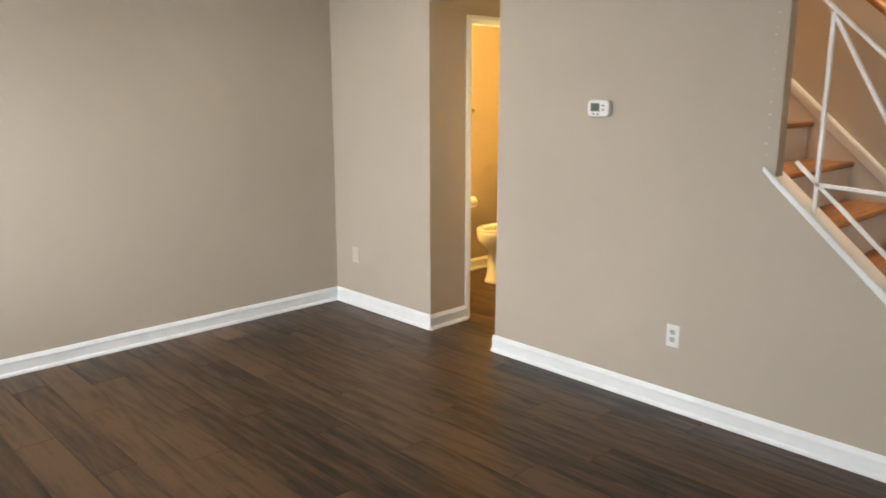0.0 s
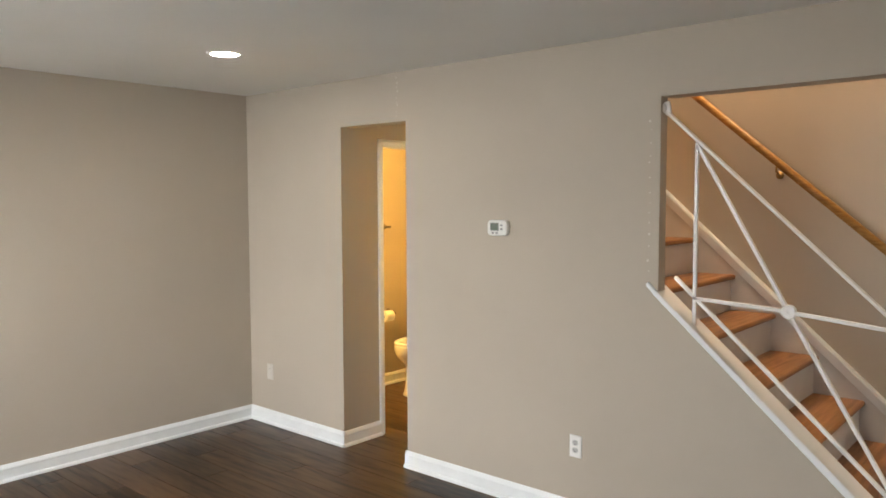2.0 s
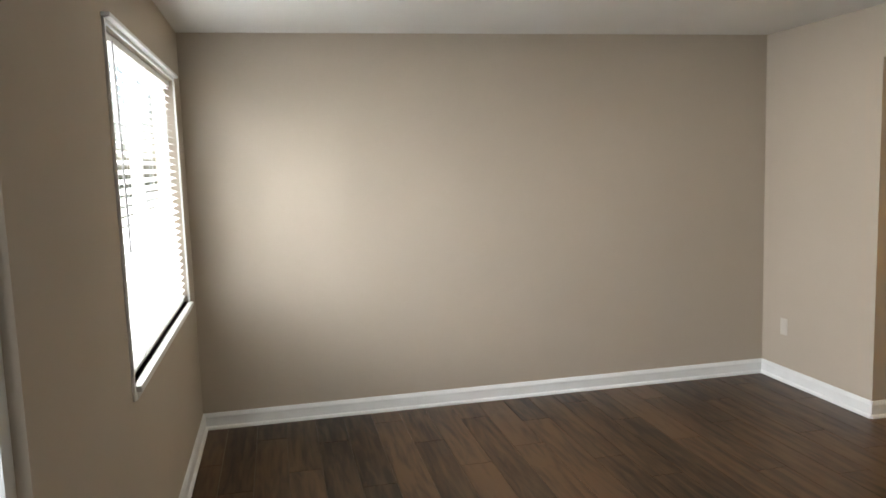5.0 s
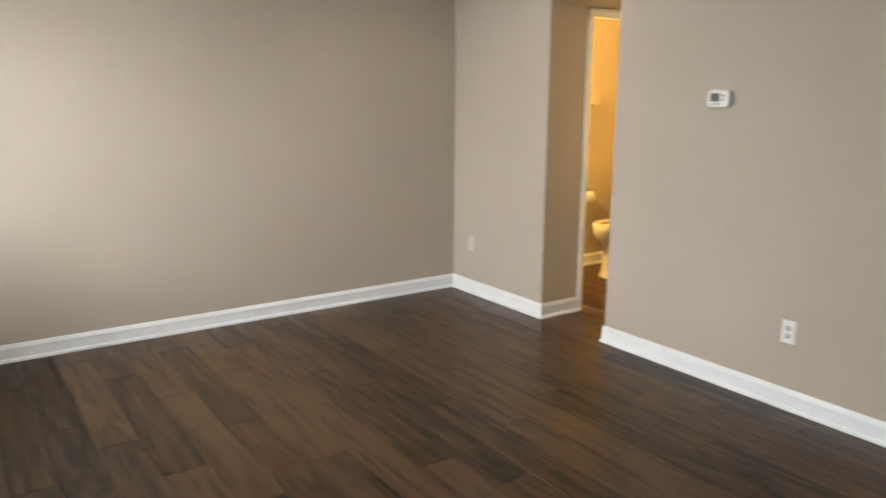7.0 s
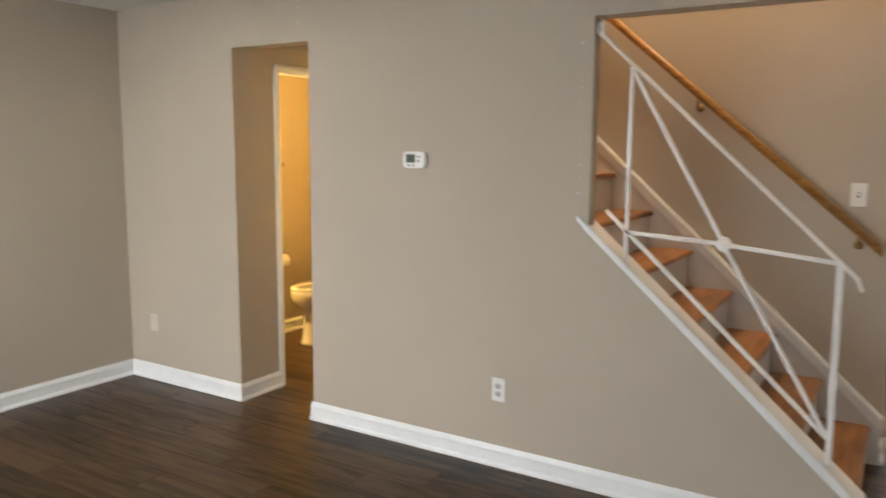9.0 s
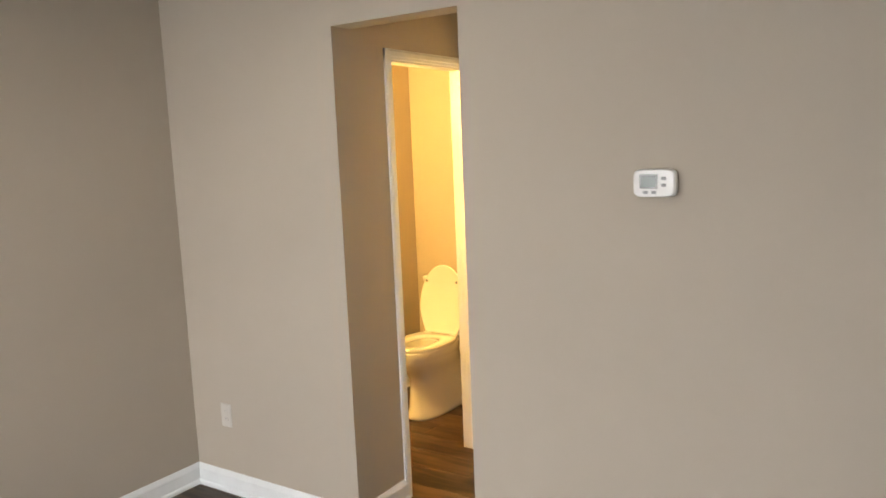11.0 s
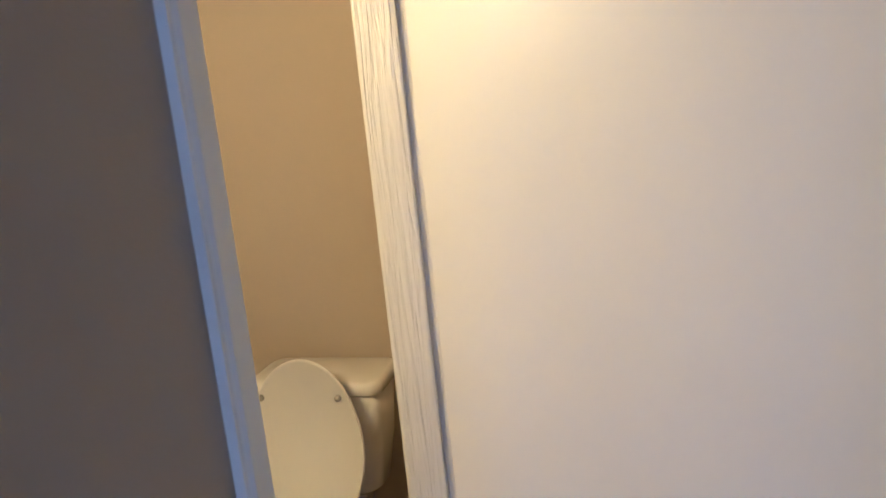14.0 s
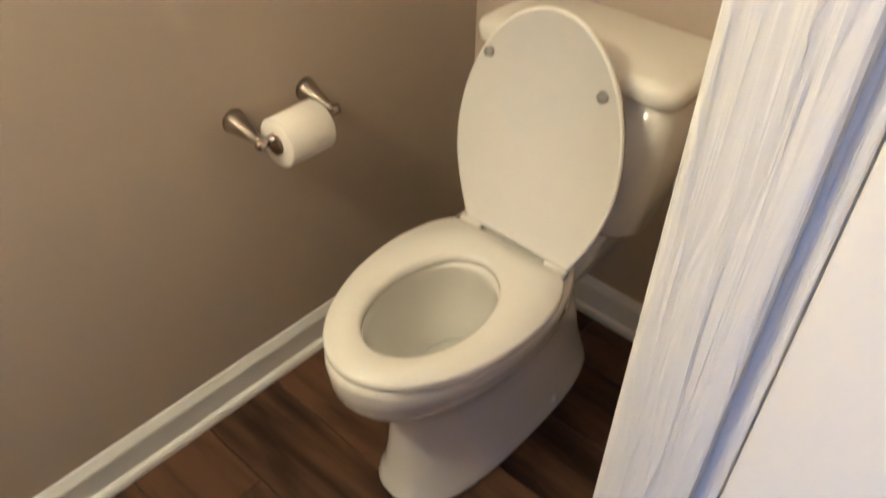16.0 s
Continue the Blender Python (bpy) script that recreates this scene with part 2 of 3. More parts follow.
# ---- structure ----
H = 2.44
XL, XR = 1.055, 1.648
XS, HEAD = 3.285, 2.137
bm = bmesh.new()
box(bm, 0, XL, 0, 0.12, 0, H)
box(bm, XL, XR, 0, 0.12, 2.14, H)
box(bm, XR, XS, 0, 0.07, 0, H)
box(bm, XS, 5.93, 0, 0.12, HEAD, H)
prism(bm, [(XS, 0), (4.41, 0), (4.41, 0.178), (XS, 1.196)], 0, 0.12)
structure("wall_north", bm, WALL, "greige painted wall with a passage and an open stair side", "wall")
structure("wall_west", one(-0.12, 0, -4.09, 0.12, 0, H), WALL, "long plain greige painted wall", "wall")
bm = bmesh.new()
WX0, WX1, WZ0, WZ1 = 0.34, 2.06, 0.88, 2.12
box(bm, 0, WX0, -4.09, -3.97, 0, H)
# the gap from 3.15 to 4.55 holds the added glazed doors
box(bm, WX1, 3.15, -4.09, -3.97, 0, H)
box(bm, 4.55, 5.93, -4.09, -3.97, 0, H)
box(bm, 3.15, 4.55, -4.09, -3.97, 2.06, H)
box(bm, WX0, WX1, -4.09, -3.97, 0, WZ0)
box(bm, WX0, WX1, -4.09, -3.97, WZ1, H)
structure("wall_south", bm, WALL, "greige painted wall with a wide window", "wall")
structure("wall_east", one(5.93, 6.05, -4.09, 5.42, 0, 2.72), WALL, "plain greige painted wall", "wall")
bm = bmesh.new()
FX0, FX1, FZ0, FZ1, FY = 4.62, 5.50, 1.05, 2.20, 5.30
box(bm, 2.28, FX0, FY, FY + 0.12, 0, 2.72)
box(bm, FX1, 5.93, FY, FY + 0.12, 0, 2.72)
box(bm, FX0, FX1, FY, FY + 0.12, 0, FZ0)
box(bm, FX0, FX1, FY, FY + 0.12, FZ1, 2.72)
structure("wall_far_room", bm, WALL, "greige painted wall of the far room with a window", "wall")
structure("wall_stair", one(2.40, 4.458, 1.05, 1.17, 0, 4.6), WALL, "greige painted wall behind the stairs", "wall")
structure("wall_stair_upper", one(2.28, 4.47, 0, 0.12, H + 0.12, 4.6), WALL, "plain wall of the stairwell above", "wall")
structure("wall_closet_back", one(2.28, 2.40, 0.12, FY, 0, 4.6), WALL, "plain wall closing the closet and stairwell", "wall")
bm = bmesh.new()
DY0, DY1, DH = 0.376, 1.005, 2.04
box(bm, 0.970, XL, 0.12, DY0 - 0.012, 0, H)
box(bm, 0.970, XL, DY1 + 0.012, 1.92, 0, H)
box(bm, 0.970, XL, DY0 - 0.012, DY1 + 0.012, DH + 0.012, H)
structure("wall_bathroom_door", bm, WALL, "greige painted wall holding the bathroom doorway", "wall")
structure("wall_bathroom_west", one(-0.12, 0.052, 0.12, 1.92, 0, H), WALL, "greige painted bathroom wall with paper holder", "wall")
structure("wall_bathroom_back", one(-0.12, 2.28, 1.92, 2.01, 0, H), WALL, "greige painted bathroom wall behind the toilet", "wall")
bm = bmesh.new()
CY0, CY1 = 0.345, 0.975
box(bm, 1.83, 1.95, 0.12, CY0, 0, H)
box(bm, 1.83, 1.95, CY1, 1.92, 0, H)
box(bm, 1.83, 1.95, CY0, CY1, 2.03, H)
structure("wall_closet", bm, WALL, "greige painted wall with a closet opening", "wall")
structure("ceiling", one(0, 5.93, -3.97, 0, H, H + 0.12), CEIL, "flat white painted ceiling", "ceiling")
structure("ceiling_bathroom", one(0, 2.28, 0.12, 1.92, H, H + 0.12), CEIL, "white painted ceiling of bathroom and lobby", "ceiling")
structure("ceiling_hall", one(4.458, 5.93, 0.12, 1.17, HEAD, 4.6), WALL, "low painted soffit over the hall", "ceiling")
structure("ceiling_far_room", one(2.40, 5.93, 1.17, FY, 2.60, 2.72), CEIL, "white painted ceiling of the far room", "ceiling")
structure("ceiling_stairwell", one(2.28, 4.47, 0, 1.17, 4.6, 4.72), CEIL, "white painted ceiling above the stairs", "ceiling")
floor = structure("floor", one(-0.12, 6.05, -4.09, 5.42, -0.15, -0.007), SUBFLOOR, "dark brown wood-look vinyl plank floor", "floor")
structure("ground", one(-400, 400, -400, 400, -0.5, -0.4), LAWN, "grass ground outside the house", "ground")

BASE = [(0, 0), (0.026, 0), (0.0255, 0.009), (0.0215, 0.017), (0.0135, 0.022), (0.0125, 0.071), (0.0145, 0.075), (0.0135, 0.083), (0.0075, 0.094), (0.004, 0.102), (0, 0.104)]


def baseboard(a, b, out):
    o = structure("baseboard", sweep(bmesh.new(), BASE, a, b, out), TRIM, "white painted moulded baseboard with shoe strip", "baseboard")
    return o


baseboard((0, -3.97), (0, 0), (1, 0, 0))
baseboard((0, 0), (XL + 0.013, 0), (0, -1, 0))
baseboard((XL, -0.013), (XL, 0.343), (1, 0, 0))
baseboard((XR - 0.013, 0), (4.375, 0), (0, -1, 0))
baseboard((XR, -0.013), (XR, 0.07), (-1, 0, 0))
baseboard((0, -3.97), (3.09, -3.97), (0, 1, 0))
baseboard((4.61, -3.97), (5.93, -3.97), (0, 1, 0))
baseboard((5.93, -3.97), (5.93, FY), (-1, 0, 0))
baseboard((2.40, FY), (5.93, FY), (0, -1, 0))
baseboard((4.458, 1.035), (4.458, 1.185), (1, 0, 0))
baseboard((2.40, 1.17), (4.483, 1.17), (0, 1, 0))
baseboard((0.052, 0.12), (0.052, 1.92), (1, 0, 0))
baseboard((0.052, 1.92), (0.970, 1.92), (0, -1, 0))
baseboard((XL, 1.92), (1.83, 1.92), (0, -1, 0))
CROWN = [(0, 0), (0.012, 0), (0.03, 0.02), (0.034, 0.034), (0, 0.034)]
structure("trim", sweep(bmesh.new(), [(d, z + 2.540) for d, z in CROWN], (2.40, FY), (5.93, FY), (0, -1, 0)), TRIM, "white painted trim strip below the ceiling", "trim")


# ---- door set of the bathroom ----
CASE = [(0, 0), (0.008, 0), (0.010, 0.005), (0.010, 0.013), (0.013, 0.018), (0.013, 0.036), (0.010, 0.041), (0.010, 0.047), (0, 0.047)]


def casing_leg(bm, x, y, side, z1):
    """Upright casing on a wall facing +x; it widens from y towards side."""
    loft(bm, [[(x + d, y + side * w, z) for d, w in CASE] for z in (0, z1)])


door_1 = tagged(new("door_1", finish("door_1", one(0.966, 1.058, DY0 - 0.012, DY0, 0, DH), JAMB)), "white painted door frame with moulded casing", "door frame", kind="structure")
bm = bmesh.new()
casing_leg(bm, XL, DY0 + 0.004, -1, DH + 0.043)
part("casing", bm, TRIM, door_1)
bm = bmesh.new()
casing_leg(bm, XL, DY1 + 0.016, 1, DH + 0.043)
part("casing", bm, TRIM, door_1)
bm = bmesh.new()
loft(bm, [[(XL + d, y, DH - 0.004 + w) for d, w in CASE] for y in (DY0 - 0.043, DY1 + 0.063)])
part("casing_head", bm, TRIM, door_1)
part("jamb", one(0.966, 1.058, DY1, DY1 + 0.012, 0, DH, bev=0.0015), JAMB, door_1)
part("jamb_head", one(0.968, 1.058, DY0, DY1, DH, DH + 0.012), JAMB, door_1)
part("door_stop", one(0.971, 1.043, DY1 - 0.011, DY1, 0, DH, bev=0.004), JAMB, door_1)
part("door_stop", one(0.971, 1.043, DY0, DY0 + 0.008, 0, DH, bev=0.004), JAMB, door_1)
part("door_stop", one(0.971, 1.043, DY0 + 0.011, DY1 - 0.011, DH - 0.011, DH, bev=0.004), JAMB, door_1)
door = thing("bathroom_door", "white painted flush door standing ajar in its frame", "door", at=(1.050, 0.986, 0))
door.rotation_euler = (0, 0, radians(-21.4))
DW = 0.664
slab = part("slab", one(0.013, DW, 0, 0.035, 0.012, 2.018, bev=0.002), DOORP, door)


def knob_set(parent, x, z, face, sign):
    m = Matrix.Translation((x, face, z)) @ Matrix.Rotation(radians(90) * sign, 4, "X")
    rose = part("rose", turned(bmesh.new(), [(0.0, 0), (0.033, 0), (0.033, 0.004), (0.024, 0.011), (0.014, 0.015), (0.0, 0.016)], m, 32), NICKEL, parent, "brushed nickel rose", True)
    part("knob", turned(bmesh.new(), [(0.0, 0.012), (0.011, 0.012), (0.011, 0.022), (0.016, 0.026), (0.0255, 0.034), (0.0265, 0.045), (0.0215, 0.060), (0.0145, 0.064), (0.0135, 0.062), (0.0, 0.062)], m, 32), NICKEL, parent, "brushed nickel knob", True)
    b = bmesh.new()
    turned(b, [(0.0, 0.058), (0.008, 0.058), (0.0075, 0.067), (0.0, 0.0675)], m, 16)
    part("lock_button", b, NICKEL, parent, "", True)
    return rose


knob_set(door, DW - 0.06, 0.948, 0.0, 1)
knob_set(door, DW - 0.06, 0.948, 0.035, -1)
part("latch_plate", one(DW - 0.001, DW + 0.0015, 0.005, 0.030, 0.919, 0.977), NICKEL, door)
part("latch_bolt", one(DW, DW + 0.011, 0.011, 0.025, 0.939, 0.957, bev=0.003), NICKEL, door)
for z in (0.22, 1.02, 1.82):
    part("hinge", turned(bmesh.new(), [(0.0, 0), (0.006, 0), (0.006, 0.088), (0.0, 0.09)], pose(0.008, 0.040, z - 0.045), 10), NICKEL, door)

# ---- folding louvre door of the closet ----
bifold = thing("bifold_door", "white louvred folding closet door standing partly open", "closet door", at=(1.800, 0.375, 0))


def louvre_leaf(p, q):
    p, q = Vector((*p, 0)), Vector((*q, 0))
    d = (q - p).normalized()
    w = (q - p).length - 0.004
    m = Matrix(((d.x, -d.y, 0, p.x), (d.y, d.x, 0, p.y), (0, 0, 1, 0.015), (0, 0, 0, 1)))
    b = bmesh.new()
    for x0 in (0.002, w - 0.036):
        box(b, x0, x0 + 0.036, -0.014, 0.014, 0, 1.98, bev=0.002)
    for z0, z1 in ((0, 0.14), (0.96, 1.03), (1.88, 1.98)):
        box(b, 0.038, w - 0.036, -0.013, 0.013, z0, z1)
    leaf = part("leaf_frame", b, TRIM, bifold)
    leaf.matrix_world = Matrix.Translation(-bifold.location) @ m
    s = one(0.038, w - 0.036, -0.021, 0.021, -0.0035, 0.0035, bev=0.0015)
    bmesh.ops.rotate(s, verts=s.verts, cent=(0, 0, 0), matrix=Matrix.Rotation(radians(-55), 3, "X"))
    me = finish("louvre", s, TRIM)
    z = 0.165
    while z < 1.87:
        if not 0.935 < z < 1.055:
            o = new("louvre", me)
            o.parent = leaf
            o.location = (0, 0, z)
        z += 0.0335


louvre_leaf((1.800, 0.375), (1.722, 0.655))
louvre_leaf((1.723, 0.660), (1.787, 0.950))
bm = bmesh.new()
for y0 in (CY0 - 0.056, CY1):
    box(bm, 1.816, 1.83, y0, y0 + 0.056, 0, 2.03)
box(bm, 1.816, 1.83, CY0 - 0.056, CY1 + 0.056, 2.03, 2.086)
structure("trim", bm, TRIM, "white painted casing round the closet opening", "trim")

# ---- stairs ----
RISE, RUN, NX, NZ = 0.2057, 0.2273, 4.413, 0.198
stairs = thing("staircase", "straight stairs with stained oak treads and white risers", "stairs", at=(3.4, 0.58, 0))
off = Vector(stairs.location)


def tread_mesh():
    poly = [(0.0, -0.014), (-0.003, -0.005), (-0.010, 0.0), (-0.262, 0.0), (-0.262, -0.028), (-0.010, -0.028), (-0.003, -0.023)]
    return finish("tread", loft(bmesh.new(), [[(x, y, z) for x, z in poly] for y in (0.121, 1.030)]), TREAD)


def riser_mesh():
    return finish("riser", one(-0.040, -0.025, 0.121, 1.030, -RISE, -0.028), RISER)


tm, rm = tread_mesh(), riser_mesh()
for i in range(9):
    for name, me in (("tread", tm), ("riser", rm)):
        o = new(name, me)
        o.parent = stairs
        o.location = Vector((NX - RUN * i, 0, NZ + RISE * i)) - off
bm = prism(bmesh.new(), [(4.462, 0.0), (4.462, 0.232), (2.405, 0.232 + 0.905 * 2.057), (2.405, 1.2), (4.0, 0.0)], 1.030, 1.048)
o = part("wall_stringer", bm, RISER, stairs, "white painted skirt board")
o.location = -off
bm = bmesh.new()
loft(bm, [[(x, y, z0 + h) for y, h in ((1.030, -0.052), (1.022, -0.048), (1.018, 0.006), (1.022, 0.020), (1.050, 0.024), (1.050, -0.052))] for x, z0 in ((4.466, 0.226), (2.41, 0.226 + 0.905 * 2.056))])
o = part("stringer_cap", bm, TRIM, stairs)
o.location = -off

bm = prism(bmesh.new(), [(3.236, 1.272), (3.230, 1.254), (3.258, 1.228), (4.412, 0.184), (4.436, 0.180), (4.434, 0.208)], -0.022, 0.128)
bmesh.ops.bevel(bm, geom=list(bm.edges), offset=0.004, segments=2, affect="EDGES")
cap = tagged(new("stair_wall_cap", finish("stair_wall_cap", bm, TRIM)), "sloping white painted wood cap on the stair wall", "wall cap", kind="structure")
bm = bmesh.new()
loft(bm, [[(x, y, z + h) for y, h in ((0.0, 0.0), (-0.012, 0.0), (-0.010, -0.008), (-0.005, -0.014), (0.0, -0.014))] for x, z in ((3.262, 1.226), (4.405, 0.192))])
part("cove", bm, TRIM, cap)
structure("trim", one(4.410, 4.434, -0.018, 0.124, 0, 0.182, bev=0.003), TRIM, "white painted end board of the stair wall", "trim")
structure("trim", one(4.375, 4.410, -0.017, -0.001, 0, 0.196, bev=0.002), TRIM, "white painted corner board of the stair wall", "trim")

rail = thing("stair_railing", "white painted iron stair railing with crossing bars", "railing", at=(3.86, 0.04, 0.6))
RY = 0.04
BARW = 0.017


def rail_bar(name, a, b, w=BARW, h=None):
    bm = bar(bmesh.new(), (a[0], RY, a[1]), (b[0], RY, b[1]), w, h)
    bmesh.ops.bevel(bm, geom=list(bm.edges), offset=0.002, segments=1, affect="EDGES")
    o = part(name, bm, IRON, rail)
    o.location = -Vector(rail.location)
    return o


HUB = (3.856, 1.181)
rail_bar("top_rail", (3.305, 2.060), (4.355, 1.078), 0.028, 0.014)
rail_bar("rail_end", (4.350, 1.083), (4.366, 1.036), 0.026, 0.014)
rail_bar("rail_end", (3.298, 2.115), (3.306, 2.052), 0.026, 0.014)
rail_bar("post", (3.446, 1.080), (3.445, 1.917))
rail_bar("post", (4.297, 0.330), (4.288, 1.138), 0.024)
rail_bar("bottom_rail", (3.350, 1.298), (4.292, 0.435))
rail_bar("cross_bar", (3.447, 1.905), (HUB[0] - 0.012, HUB[1] + 0.022))
rail_bar("cross_bar", (HUB[0] + 0.012, HUB[1] - 0.022), (4.285, 0.445))
rail_bar("cross_bar", (3.446, 1.205), (HUB[0] - 0.022, HUB[1] + 0.003))
rail_bar("cross_bar", (HUB[0] + 0.022, HUB[1] - 0.003), (4.290, 1.138))
bm = turned(bmesh.new(), [(0, -0.011), (0.030, -0.011), (0.031, -0.006), (0.031, 0.006), (0.027, 0.011), (0.022, 0.009), (0.012, 0.013), (0, 0.013)], Matrix.Translation((HUB[0], RY, HUB[1])) @ Matrix.Rotation(radians(90), 4, "X"), 28)
o = part("hub", bm, IRON, rail, "round white medallion", True)
o.location = -Vector(rail.location)
bm = turned(bmesh.new(), [(0, 0), (0.024, 0), (0.022, 0.005), (0.012, 0.012), (0, 0.014)], Matrix.Translation((XS, RY, 2.085)) @ Matrix.Rotation(radians(90), 4, "Y"), 20)
o = part("wall_bracket", bm, IRON, rail, "", True)
o.location = -Vector(rail.location)

hand = thing("handrail", "honey-stained oak handrail on the stair wall", "handrail", at=(3.4, 0.985, 1.8))
HS = -0.861
bm = bmesh.new()
prof = [(0.020 * math.cos(t) * (1.0 if math.sin(t) > 0 else 0.8), 0.029 * math.sin(t)) for t in [2 * math.pi * k / 14 for k in range(14)]]
loft(bm, [[(x, 0.985 + dy, 1.085 + HS * (x - 4.405) + dz) for dy, dz in prof] for x in (4.405, 2.42)])
o = part("rail", bm, RAILWOOD, hand, "", True)
o.location = -Vector(hand.location)
for bx in (4.30, 3.50, 2.70):
    bz = 1.085 + HS * (bx - 4.405) - 0.028
    bm = bar(bmesh.new(), (bx, 0.985, bz), (bx, 0.985, bz - 0.03), 0.012, sides=10)
    bar(bm, (bx, 0.985, bz - 0.026), (bx, 1.046, bz - 0.045), 0.011, sides=10)
    turned(bm, [(0, 0), (0.022, 0), (0.020, 0.006), (0, 0.008)], Matrix.Translation((bx, 1.05, bz - 0.045)) @ Matrix.Rotation(radians(90), 4, "X"), 18)
    o = part("bracket", bm, BRASS, hand, "small brass-toned bracket", True)
    o.location = -Vector(hand.location)


# ---- wall plates ----
def plate(bm, w, h, t):
    """A bevelled plate in the local xz plane, proud towards -y."""
    loft(bm, [[(sx * (w / 2 - i), -d, sz * (h / 2 - i)) for sx, sz in ((-1, -1), (1, -1), (1, 1), (-1, 1))] for i, d in ((0, 0), (0, t * 0.5), (0.004, t))])
    return bm


def outlet(x, y, z, label, blank=False):
    o = thing("wall_outlet", label, "outlet", "wall outlets", (x, y, z))
    part("plate", plate(bmesh.new(), 0.071, 0.116, 0.006), AGED if blank else PLASTIC, o)
    for dz in ((-0.0195, 0.0195)):
        b = bmesh.new()
        ring = [(0.0165 * math.cos(t), max(-0.0135, min(0.0135, 0.0175 * math.sin(t)))) for t in [2 * math.pi * k / 20 for k in range(20)]]
        loft(b, [[(px, yy, dz + pz) for px, pz in ring] for yy in (-0.006, -0.0085)])
        r = part("receptacle", b, AGED if blank else SOCKET, o)
        s = bmesh.new()
        if not blank:
            box(s, -0.0075, -0.0050, -0.0090, -0.0086, dz - 0.001, dz + 0.008)
            box(s, 0.0050, 0.0072, -0.0090, -0.0086, dz - 0.001, dz + 0.007)
            box(s, -0.0028, 0.0028, -0.0090, -0.0086, dz - 0.0098, dz - 0.0045)
        else:
            box(s, -0.0007, 0.0007, -0.0090, -0.0086, dz - 0.001, dz + 0.006)
        part("slots", s, DARK, r)
    return o


outlet(2.848, 0, 0.391, "white double outlet low on the greige wall")
outlet(0.240, 0, 0.392, "white outlet near the room corner", blank=True)


def switch(x, y, z, label):
    o = thing("light_switch", label, "switch", "light switches", (x, y, z))
    part("plate", plate(bmesh.new(), 0.072, 0.118, 0.006), PLASTIC, o)
    part("toggle_slot", one(-0.006, 0.006, -0.0065, -0.006, -0.013, 0.013), DARK, o)
    t = one(-0.0045, 0.0045, -0.018, -0.006, -0.006, 0.006, bev=0.0015)
    bmesh.ops.rotate(t, verts=t.verts, cent=(0, -0.006, 0), matrix=Matrix.Rotation(radians(-25), 3, "X"))
    part("toggle", t, PLASTIC, o)
    return o


switch(4.282, 1.05, 1.352, "white toggle switch beside the handrail")
switch(4.19, FY, 1.40, "white toggle switch beside the far window")

thermo = thing("thermostat", "white digital thermostat with a grey display", "thermostat", at=(2.360, 0, 1.508))
b = bmesh.new()
seg = []
for k in range(40):
    t = 2 * math.pi * k / 40
    c, s = math.cos(t), math.sin(t)
    seg.append((0.068 * math.copysign(abs(c) ** 0.35, c), 0.044 * math.copysign(abs(s) ** 0.42, s)))
loft(b, [[(x * f, -d, z * f) for x, z in seg] for f, d in ((0.96, 0), (1.0, 0.006), (1.0, 0.020), (0.95, 0.028), (0.90, 0.030))])
part("case", b, PLASTIC, thermo)
part("screen_frame", one(-0.045, 0.012, -0.0312, -0.0295, -0.016, 0.028, bev=0.0006), GREYPL, thermo)
part("screen", one(-0.041, 0.008, -0.0322, -0.0313, -0.012, 0.024), LCD, thermo, "grey-green display")
for bx, bz in ((0.031, 0.015), (0.031, -0.006), (-0.026, -0.028), (0.000, -0.028)):
    part("button", one(bx - 0.0075, bx + 0.0075, -0.0325, -0.0295, bz - 0.005, bz + 0.005, bev=0.0012), GREYPL, thermo)

# ---- ceiling fittings ----


def downlight(x, y):
    o = thing("ceiling_light", "round flat white ceiling light, switched on", "ceiling light", "ceiling lights", (x, y, H))
    part("trim_ring", turned(bmesh.new(), [(0.074, -0.001), (0.092, -0.001), (0.092, -0.004), (0.084, -0.009), (0.076, -0.0095), (0.074, -0.006)], Matrix(), 40), PLASTIC, o, "", True)
    part("lens", turned(bmesh.new(), [(0, -0.003), (0.074, -0.003), (0.072, -0.006), (0, -0.0075)], Matrix(), 40), LENS, o, "glowing warm white lens", True)
    return o


downlight(1.312, -2.898)
downlight(1.312, -1.028)
vent = thing("ceiling_vent", "white metal ceiling air vent with dark slots", "air vent", at=(1.335, -3.465, H))
b = bmesh.new()
for x0, x1, y0, y1 in ((-0.13, -0.075, -0.105, 0.105), (0.075, 0.13, -0.105, 0.105), (-0.075, 0.075, -0.105, -0.072), (-0.075, 0.075, 0.072, 0.105)):
    box(b, x0, x1, y0, y1, -0.008, -0.001)
part("frame", b, PLASTIC, vent)
# solid plate under the ceiling; the duct's shade is in its colour
part("backing", one(-0.075, 0.075, -0.072, 0.072, -0.003, -0.001), DARK, vent, "near-black plate coloured as the shade in the duct")
sl = one(-0.008, 0.008, -0.072, 0.072, -0.001, 0.001)
bmesh.ops.rotate(sl, verts=sl.verts, cent=(0, 0, 0), matrix=Matrix.Rotation(radians(62), 3, "Y"))
sm = finish("slat", sl, PLASTIC)
for k in range(5):
    o = new("slat", sm)
    o.parent = vent
    o.location = (-0.056 + 0.028 * k, 0, -0.010)


